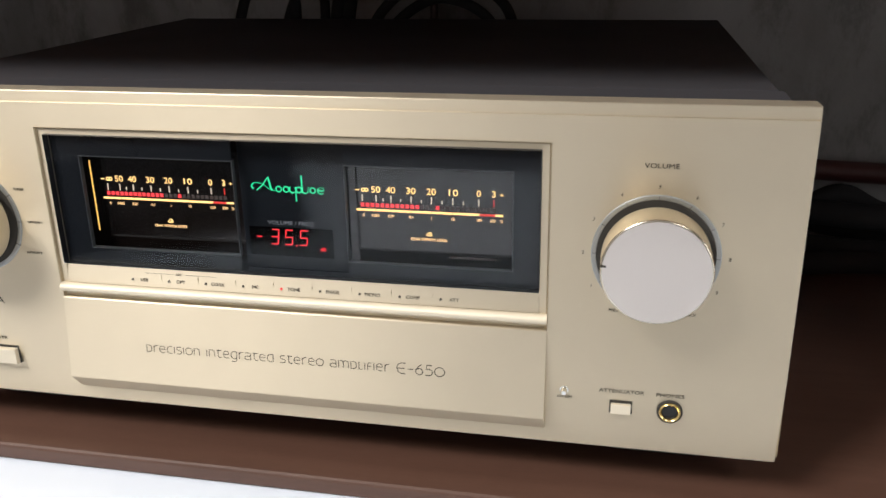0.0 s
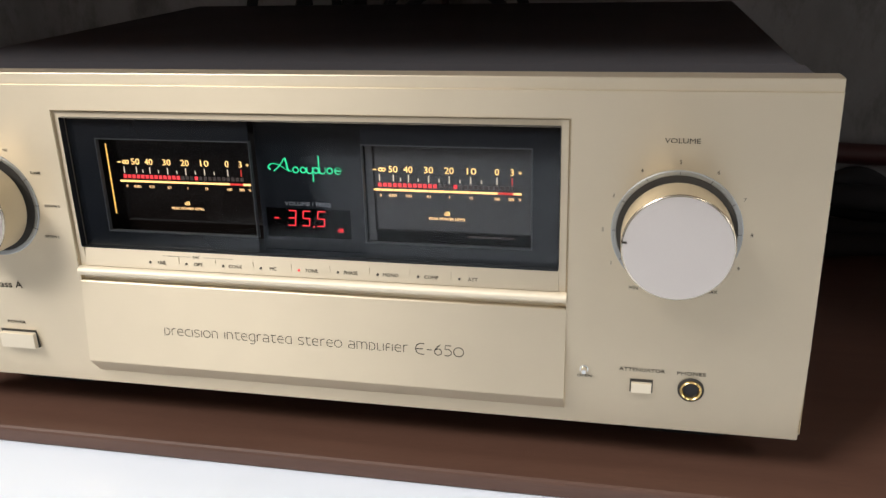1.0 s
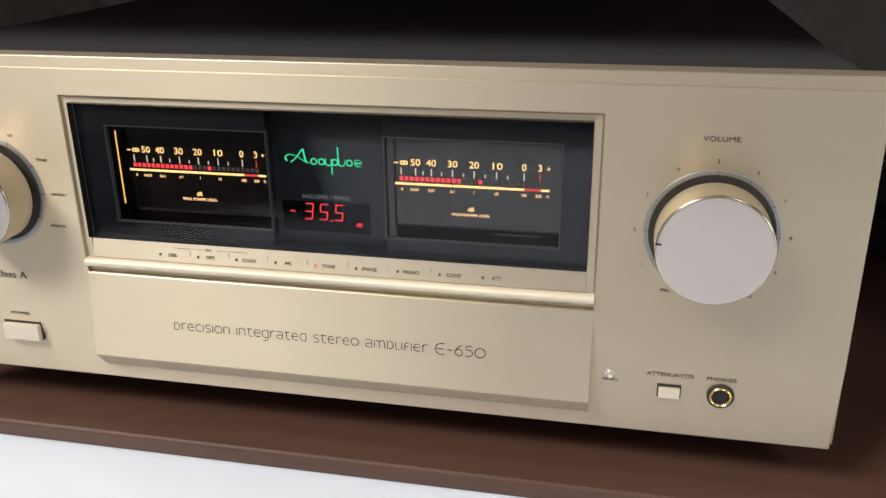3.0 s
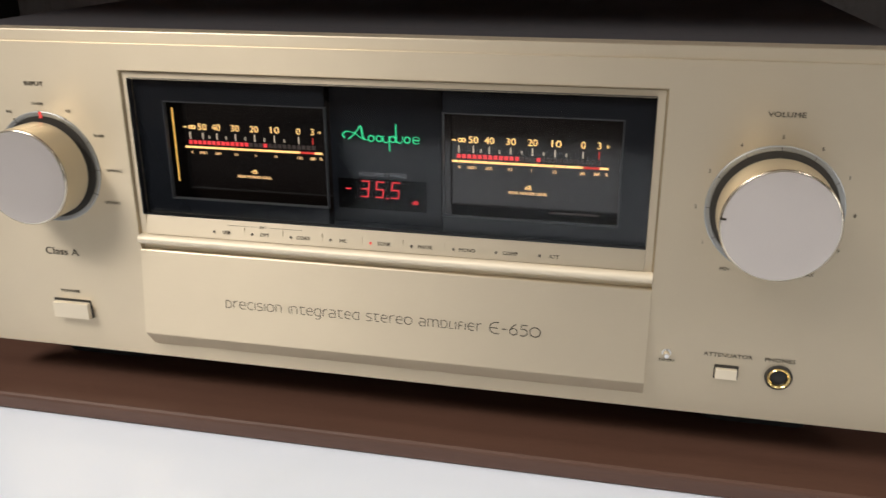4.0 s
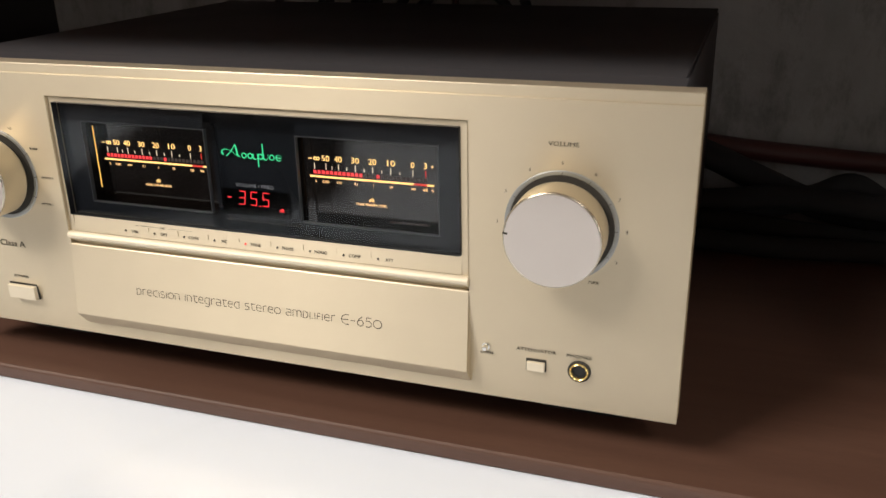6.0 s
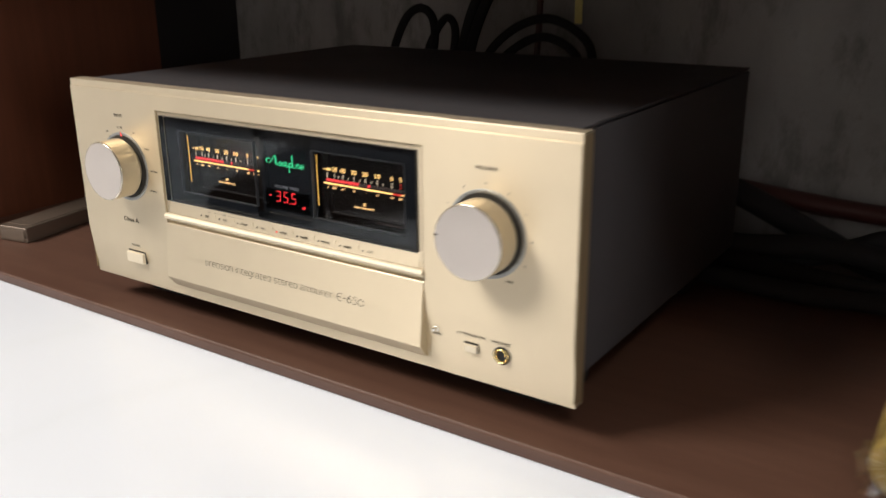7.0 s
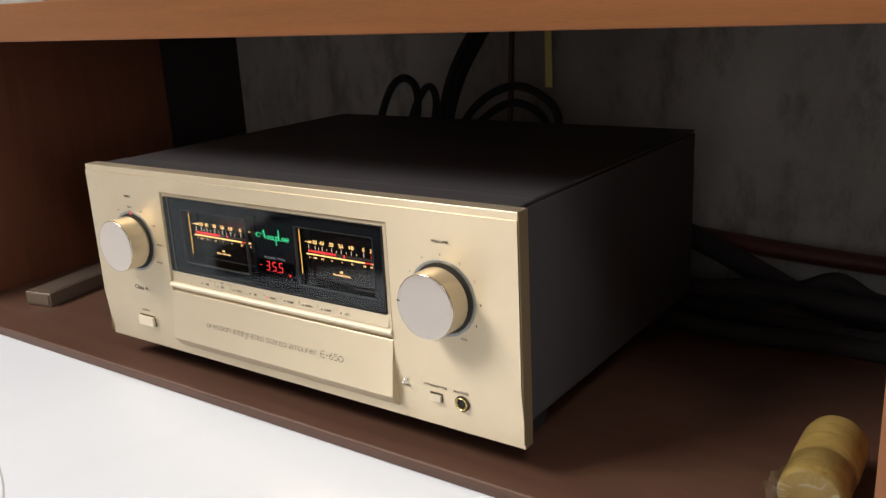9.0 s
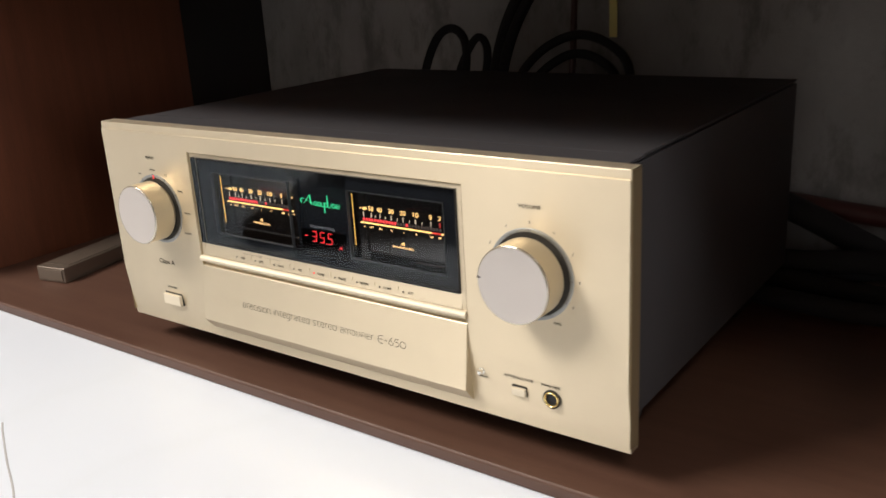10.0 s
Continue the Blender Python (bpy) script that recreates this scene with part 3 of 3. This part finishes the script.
DECO = {
    "p": (1.0, [[(0.12, -0.12), (0.12, 1), (0.55, 1), (0.85, 0.86), (0.96, 0.5), (0.85, 0.14), (0.55, 0), (0.3, 0)]]),
    "r": (0.75, [[(0.1, 0), (0.1, 0.95)], [(0.1, 0.7), (0.3, 0.95), (0.72, 1)]]),
    "e": (1.0, [[(0.05, 0.52), (0.95, 0.52), (0.85, 0.85), (0.5, 1), (0.15, 0.85), (0.03, 0.5), (0.15, 0.14), (0.5, 0), (0.92, 0.03)]]),
    "c": (0.9, [[(0.88, 0.98), (0.5, 1), (0.14, 0.85), (0.03, 0.5), (0.14, 0.15), (0.5, 0), (0.88, 0.02)]]),
    "i": (0.2, [[(0.1, 0), (0.1, 0.95)]]),
    "s": (0.85, [[(0.8, 1), (0.3, 1), (0.08, 0.88), (0.08, 0.66), (0.3, 0.53), (0.62, 0.47), (0.82, 0.33), (0.8, 0.12), (0.55, 0), (0.05, 0)]]),
    "o": (1.1, [oval(1.1, 1.0)]),
    "n": (1.0, [[(0.08, 0), (0.08, 1), (0.55, 1), (0.84, 0.88), (0.92, 0.6), (0.92, 0)]]),
    "t": (0.85, [[(0.05, 1), (0.85, 1)], [(0.28, 1.1), (0.28, 0.22), (0.42, 0), (0.85, 0)]]),
    "g": (1.0, [[(0.92, 1), (0.92, -0.2), (0.75, -0.42), (0.15, -0.42)], [(0.92, 1), (0.4, 1), (0.05, 0.78), (0.05, 0.22), (0.4, 0), (0.92, 0)]]),
    "a": (1.0, [[(0.1, 1), (0.68, 1), (0.9, 0.85), (0.92, 0), (0.25, 0), (0.05, 0.12), (0.05, 0.4), (0.25, 0.52), (0.92, 0.52)]]),
    "d": (1.0, [[(0.92, 1.05), (0.92, 0), (0.4, 0), (0.05, 0.24), (0.05, 0.76), (0.4, 1), (0.92, 1)]]),
    "m": (1.6, [[(0.08, 0), (0.08, 1), (0.5, 1), (0.74, 0.88), (0.8, 0.6), (0.8, 0)], [(0.8, 0.6), (0.86, 0.88), (1.1, 1), (1.3, 1), (1.5, 0.85), (1.55, 0.55), (1.55, 0)]]),
    "l": (0.65, [[(0.1, 1), (0.1, 0), (0.62, 0)]]),
    "f": (0.7, [[(0.1, 0), (0.1, 0.8), (0.28, 1), (0.68, 1)], [(0.1, 0.5), (0.6, 0.5)]]),
    "E": (1.25, [[(1.2, 1.3), (0.65, 1.3), (0.2, 1.1), (0.03, 0.65), (0.2, 0.2), (0.65, 0), (1.2, 0)], [(0.03, 0.65), (1.05, 0.65)]]),
    "-": (0.75, [[(0.05, 0.6), (0.7, 0.6)]]),
    "6": (1.1, [[(0.85, 1.3), (0.4, 0.98), (0.08, 0.55), (0.1, 0.22), (0.5, 0), (0.92, 0.15), (1.0, 0.42), (0.85, 0.72), (0.5, 0.8), (0.15, 0.62)]]),
    "5": (1.0, [[(0.9, 1.25), (0.2, 1.25), (0.12, 0.75), (0.6, 0.8), (0.92, 0.58), (0.92, 0.22), (0.55, 0), (0.05, 0.02)]]),
    "0": (1.3, [oval(1.3, 1.1)]),
    " ": (0.55, []),
}


def deco_lettering(text, x, z, height, width, stroke_width, parent):
    """Thin strokes on the leaning door, centred at x, z."""
    lines, at = [], 0.0
    for ch in text:
        w, paths = DECO[ch]
        lines += [[(at + u, v) for u, v in path] for path in paths]
        at += w + 0.22
    sx, bm = width / (at - 0.22), bmesh.new()
    for path in lines:
        pts = [Vector((x - width / 2 + u * sx, z - height / 2 + v * height)) for u, v in path]
        left, right = [], []
        for k, p in enumerate(pts):
            d = (pts[min(k + 1, len(pts) - 1)] - pts[max(k - 1, 0)]).normalized() * stroke_width / 2
            left.append(bm.verts.new((p.x - d.y, door_y(p.y + d.x), p.y + d.x)))
            right.append(bm.verts.new((p.x + d.y, door_y(p.y - d.x), p.y - d.x)))
        for k in range(len(pts) - 1):
            bm.faces.new((left[k], right[k], right[k + 1], left[k + 1]))
    return part("lettering", bm, INK, parent)


deco_lettering("precision integrated stereo amplifier", -0.0166, 0.0591, 0.0037, 0.1302, 0.00040, door)
deco_lettering("E-650", 0.0641, 0.0589, 0.0042, 0.0240, 0.00046, door)

# knobs
KZ = 0.1238


def knob(cx, name, label):
    ring = part("dial_ring", lathe(bmesh.new(), [(0.0281, 0.0002), (0.0280, -0.0004), (0.0276, -0.0006), (0.0259, -0.0004), (0.0256, 0.0002)], cx, KZ, 96), RING, amp, "silver ring round the knob", 30)
    # groove drawn flat; contact shade round the knob's foot is in its colour
    part("groove", lathe(bmesh.new(), [(0.0257, -0.00025), (0.0200, -0.0002)], cx, KZ, 96), SEAM, ring, "groove drawn flat, its shade put into a dark colour")
    body = part(name, lathe(bmesh.new(), [(0.0205, 0.0), (0.0205, -0.0026), (0.0230, -0.0030), (0.0236, -0.0038), (0.0235, -0.0202)], cx, KZ, 96), KNOB_SIDE, amp, label, 30)
    part("rim", lathe(bmesh.new(), [(0.0235, -0.0202), (0.02338, -0.0207), (0.0231, -0.02105), (0.0226, -0.0212)], cx, KZ, 96), POLISHED, body, "polished bright rim", 60)
    part("face", lathe(bmesh.new(), [(0.0226, -0.0212), (0.0214, -0.02125), (0.012, -0.0210), (0.0, -0.0209)], cx, KZ, 96), KNOB_FACE, body, "satin silver face", 60)
    return ring, body


ring, body = knob(0.1712, "volume_knob", "large champagne volume knob")
m_dot = part("pointer", solid(-0.0012, 0.0012, -0.0003, 0.0003, -0.00045, 0.00045), INK, body)
m_dot.data.transform(pose(0.1712, -0.0212, KZ) @ pose(0, 0, 0, 0, -175, 0) @ pose(0.0222, 0, 0))
for k in range(11):
    a = radians(240 - 30 * k)
    text = ("MIN", "1", "2", "3", "4", "5", "6", "7", "8", "9", "MAX")[k]
    rr = 0.0316
    lettering(text, 0.1712 + rr * math.cos(a) + (-0.0012 if k == 0 else 0.0012 if k == 10 else 0), -0.0002, KZ + rr * math.sin(a), 0.0016, INK, plate)
    t = part("tick", solid(0.0258, 0.0276, -0.0006, 0.0, -0.00010, 0.00010), SEAM, ring)
    t.data.transform(pose(0.1712, 0, KZ) @ pose(0, 0, 0, 0, -math.degrees(a), 0))
ring, body = knob(-0.1716, "input_knob", "large champagne input selector knob")
for text, deg, rr in (("LINE", 153, 0.0335), ("BAL", 123, 0.0325), ("CD-BAL", 92, 0.0318), ("CD", 62, 0.0325), ("TUNER", 30, 0.0345), ("OPTION 1", 0, 0.0360), ("OPTION 2", -27, 0.0365)):
    a = radians(deg)
    lettering(text, -0.1716 + rr * math.cos(a), -0.0002, KZ + rr * math.sin(a), 0.0013, INK, plate)
    t = part("tick", solid(0.0250, 0.0284, -0.0006, 0.0, -0.00012, 0.00012), INK, ring)
    t.data.transform(pose(-0.1716, 0, KZ) @ pose(0, 0, 0, 0, -deg, 0))
part("indicator_lamp", solid(-0.1724, -0.1712, -0.0008, 0.0, KZ + 0.0248, KZ + 0.0279), RED_LED, ring, "red lit input indicator")

lettering("VOLUME", 0.1714, -0.0002, 0.1645, 0.0021, INK, plate, width=0.0146)
lettering("INPUT", -0.1732, -0.0002, 0.1652, 0.0021, INK, plate, width=0.0102)
lettering("Class A", -0.1726, -0.0002, 0.0787, 0.0038, INK, plate, width=0.0192)
lettering("POWER", -0.1718, face_y(0.0563) - 0.0003, 0.0563, 0.0016, INK, plate, width=0.0110)
lettering("OPEN", 0.1336, face_y(0.0492) - 0.0003, 0.0492, 0.0013, INK, plate, width=0.0068)
lettering("ATTENUATOR", 0.1602, face_y(0.0545) - 0.0003, 0.0545, 0.0018, INK, plate, width=0.0210)
lettering("PHONES", 0.1825, face_y(0.0543) - 0.0003, 0.0543, 0.0018, INK, plate, width=0.0128)


def push_button(name, x0, x1, z0, z1, proud, label):
    y = face_y((z0 + z1) / 2)
    well = part("button_well", solid(x0, x1, y - 0.0006, y + 0.004, z0, z1), SEAM, amp)
    part(name, solid(x0 + 0.0006, x1 - 0.0006, y - proud, y + 0.003, z0 + 0.0003, z1 - 0.0014, 0.0004), GOLD_SOFT, well, label)


push_button("power_button", -0.1830, -0.1612, 0.0412, 0.0516, 0.0034, "champagne power button")
push_button("attenuator_button", 0.1549, 0.1655, 0.0426, 0.0494, 0.0024, "small champagne button")
y = face_y(0.0535)
toggle = part("open_button", lathe(bmesh.new(), [(0.0022, y), (0.0021, y - 0.0008), (0.0015, y - 0.0009), (0.0015, y - 0.0034), (0.0011, y - 0.0040), (0.0, y - 0.0041)], 0.1334, 0.0532, 24), CHROME, amp, "tiny chrome button", 40)
y = face_y(0.0459)
jack = part("headphone_socket", lathe(bmesh.new(), [(0.0060, y + 0.001), (0.0060, y - 0.0012), (0.0054, y - 0.0016), (0.0050, y - 0.0016)], 0.1828, 0.0459, 40), SEAM, amp, "headphone socket", 40)
part("collar", lathe(bmesh.new(), [(0.0050, y - 0.0012), (0.0049, y - 0.0022), (0.0044, y - 0.0026), (0.0038, y - 0.0022), (0.0036, y - 0.0010)], 0.1828, 0.0459, 40), BRASS, jack, "brass collar", 60)
part("bore", lathe(bmesh.new(), [(0.0037, y - 0.0012), (0.0033, y - 0.0004), (0.0, y - 0.0003)], 0.1828, 0.0459, 32), BLACK, jack)

# ---- things on the shelf ----
remote = thing("remote_control", "slim champagne metal remote control lying on the shelf", "remote control")
part("shell", solid(-0.0198, 0.0198, 0.0, 0.20, 0.0, 0.0165, 0.0016, 3), REMOTE_GOLD, remote)
part("end_cap", solid(-0.0172, 0.0172, -0.0012, 0.0, 0.0025, 0.0140, 0.0005), REMOTE_GOLD, remote)
part("key_panel", solid(-0.0165, 0.0165, 0.010, 0.188, 0.0166, 0.0172, 0.0003), REMOTE_GOLD, remote)
remote.matrix_world = pose(-0.4440, 0.046, 0.0, 0, 0, 11)

roll = thing("wrapped_roll", "ochre roll wrapped in clear plastic lying on the shelf", "roll")


def along_y(profile, segs=48):
    return lathe(bmesh.new(), profile, 0.0, 0.0, segs)


part("roll_core", along_y([(0.0, 0.0), (0.0180, 0.0), (0.0198, 0.002), (0.0203, 0.010), (0.0203, 0.030), (0.0190, 0.033)]), ROLL, roll, "near half of the ochre roll", 40)
part("roll_core", along_y([(0.0190, 0.033), (0.0207, 0.036), (0.0210, 0.044), (0.0210, 0.072), (0.0200, 0.078), (0.0140, 0.080), (0.0, 0.080)]), ROLL, roll, "far half of the ochre roll", 40)
bm = along_y([(0.0, -0.0015), (0.011, -0.0018), (0.0185, -0.0040), (0.0228, -0.0080), (0.0240, -0.0030), (0.0222, 0.003), (0.0208, 0.010), (0.0207, 0.030), (0.0197, 0.0335), (0.0214, 0.037)], 60)
for v in bm.verts:
    a = math.atan2(v.co.z, v.co.x)
    k = 0.0012 * math.sin(7 * a) + 0.0010 * math.sin(17 * a + 1.0) + 0.0030 * noise.noise(v.co * 260) + 0.0015 * max(0.0, -math.cos(a))
    near = max(0.0, 1 - max(0.0, v.co.y) / 0.012)
    r = math.hypot(v.co.x, v.co.z)
    if r > 0.015:
        f = 1 + near * k / 0.022
        v.co.x *= f
        v.co.z *= f
        v.co.y += near * (0.0014 * math.sin(13 * a) + 0.004 * noise.noise(v.co * 190))
film = part("plastic_wrap", bm, FILM, roll, "crinkled clear plastic wrap")
roll.matrix_world = pose(0.4105, 0.036, 0.0232, 0, 0, 1)


# unseen dark block, added only to darken part of the display's reflection
cushion = thing("reflection_blocker", "unseen dark block added on the marble to darken the display reflection", "cushion")
BLOCKER_DARK = mat("blocker_dark", (0.02, 0.02, 0.023), 0.9, 0.0, 0.1)
bump(BLOCKER_DARK, noise_tex(BLOCKER_DARK, 700.0, coords(BLOCKER_DARK, (1, 1, 1)), 2.0), 0.4, 0.0008)
part("cover", solid(-0.135, 0.135, -0.135, 0.135, 0.0, 0.03, 0.012, 4), BLOCKER_DARK, cushion)
cushion.matrix_world = pose(-0.312, -0.430, FLOOR_Z, 0, 0, -25)


def cable(name, label, points, r, material=None, flat=1.0):
    return tagged(mesh_object(name, tube(bmesh.new(), points, r, 12, flat), material or RUBBER, 60), label, "cable", "cables behind the amplifier")


cable("cable", "black cable looping up behind the amplifier", [(-0.188, 0.372, 0.150), (-0.186, 0.385, 0.190), (-0.176, 0.395, 0.220), (-0.160, 0.40, 0.229), (-0.143, 0.398, 0.218), (-0.136, 0.39, 0.190), (-0.136, 0.372, 0.150)], 0.0048)
cable("cable", "black cable looping up behind the amplifier", [(-0.146, 0.374, 0.150), (-0.142, 0.39, 0.190), (-0.131, 0.40, 0.216), (-0.120, 0.40, 0.218), (-0.111, 0.395, 0.205), (-0.108, 0.385, 0.180), (-0.109, 0.372, 0.150)], 0.0044)
cable("cable", "thick black cable rising behind the amplifier", [(-0.098, 0.374, 0.150), (-0.096, 0.39, 0.195), (-0.090, 0.40, 0.230), (-0.078, 0.41, 0.262), (-0.060, 0.42, 0.292), (-0.045, 0.455, 0.330), (-0.040, 0.465, 0.42)], 0.0066)
cable("cable", "thick black cable rising behind the amplifier", [(-0.088, 0.378, 0.150), (-0.086, 0.39, 0.195), (-0.078, 0.402, 0.232), (-0.062, 0.412, 0.266), (-0.046, 0.425, 0.296), (-0.030, 0.455, 0.330), (-0.022, 0.465, 0.42)], 0.0058)
cable("cable", "thin dark red cable hanging behind the amplifier", [(-0.014, 0.40, 0.160), (-0.0135, 0.405, 0.20), (-0.014, 0.41, 0.25), (-0.015, 0.42, 0.30), (-0.015, 0.46, 0.36), (-0.015, 0.465, 0.42)], 0.0034, RED_CABLE)
cable("cable", "black cable arching behind the amplifier", [(-0.070, 0.374, 0.160), (-0.058, 0.385, 0.190), (-0.035, 0.395, 0.212), (-0.005, 0.40, 0.222), (0.025, 0.40, 0.215), (0.052, 0.392, 0.196), (0.066, 0.374, 0.160)], 0.0046)
cable("cable", "black cable arching behind the amplifier", [(-0.060, 0.376, 0.150), (-0.045, 0.39, 0.182), (-0.015, 0.40, 0.202), (0.015, 0.40, 0.199), (0.040, 0.392, 0.182), (0.052, 0.374, 0.150)], 0.0046)
tagged(mesh_object("cable", solid(-0.0075, 0.0015, 0.4766, 0.4784, 0.212, 0.42, 0.0006), YELLOW), "yellow flat cable hanging on the wall", "cable", "cables behind the amplifier")
cable("cable", "thick dark cable running along the wall", [(0.10, 0.45, 0.066), (0.20, 0.452, 0.058), (0.26, 0.455, 0.052), (0.34, 0.458, 0.047), (0.44, 0.46, 0.043)], 0.0095, RED_CABLE)
cable("cable", "thick black cable sloping down to the shelf", [(0.10, 0.43, 0.085), (0.17, 0.43, 0.070), (0.22, 0.43, 0.052), (0.27, 0.425, 0.032), (0.32, 0.41, 0.017), (0.38, 0.395, 0.0135), (0.445, 0.39, 0.0135)], 0.0125)
cable("cable", "black cable lying on the shelf", [(0.14, 0.38, 0.0105), (0.23, 0.365, 0.0105), (0.30, 0.350, 0.0105), (0.37, 0.340, 0.0105), (0.444, 0.345, 0.0105)], 0.0100)
cable("cable", "black cable lying on the shelf", [(0.14, 0.36, 0.032), (0.22, 0.375, 0.024), (0.29, 0.385, 0.030), (0.36, 0.372, 0.030), (0.441, 0.365, 0.030)], 0.0105)
cable("cable", "black cable lying on the shelf", [(0.18, 0.41, 0.012), (0.25, 0.400, 0.012), (0.31, 0.412, 0.022), (0.345, 0.42, 0.034), (0.38, 0.415, 0.020), (0.443, 0.41, 0.018)], 0.0110)
cable("cable", "black cable lying on the shelf", [(0.15, 0.335, 0.0095), (0.22, 0.318, 0.0095), (0.29, 0.312, 0.0095), (0.36, 0.322, 0.0095), (0.444, 0.318, 0.0095)], 0.0090)
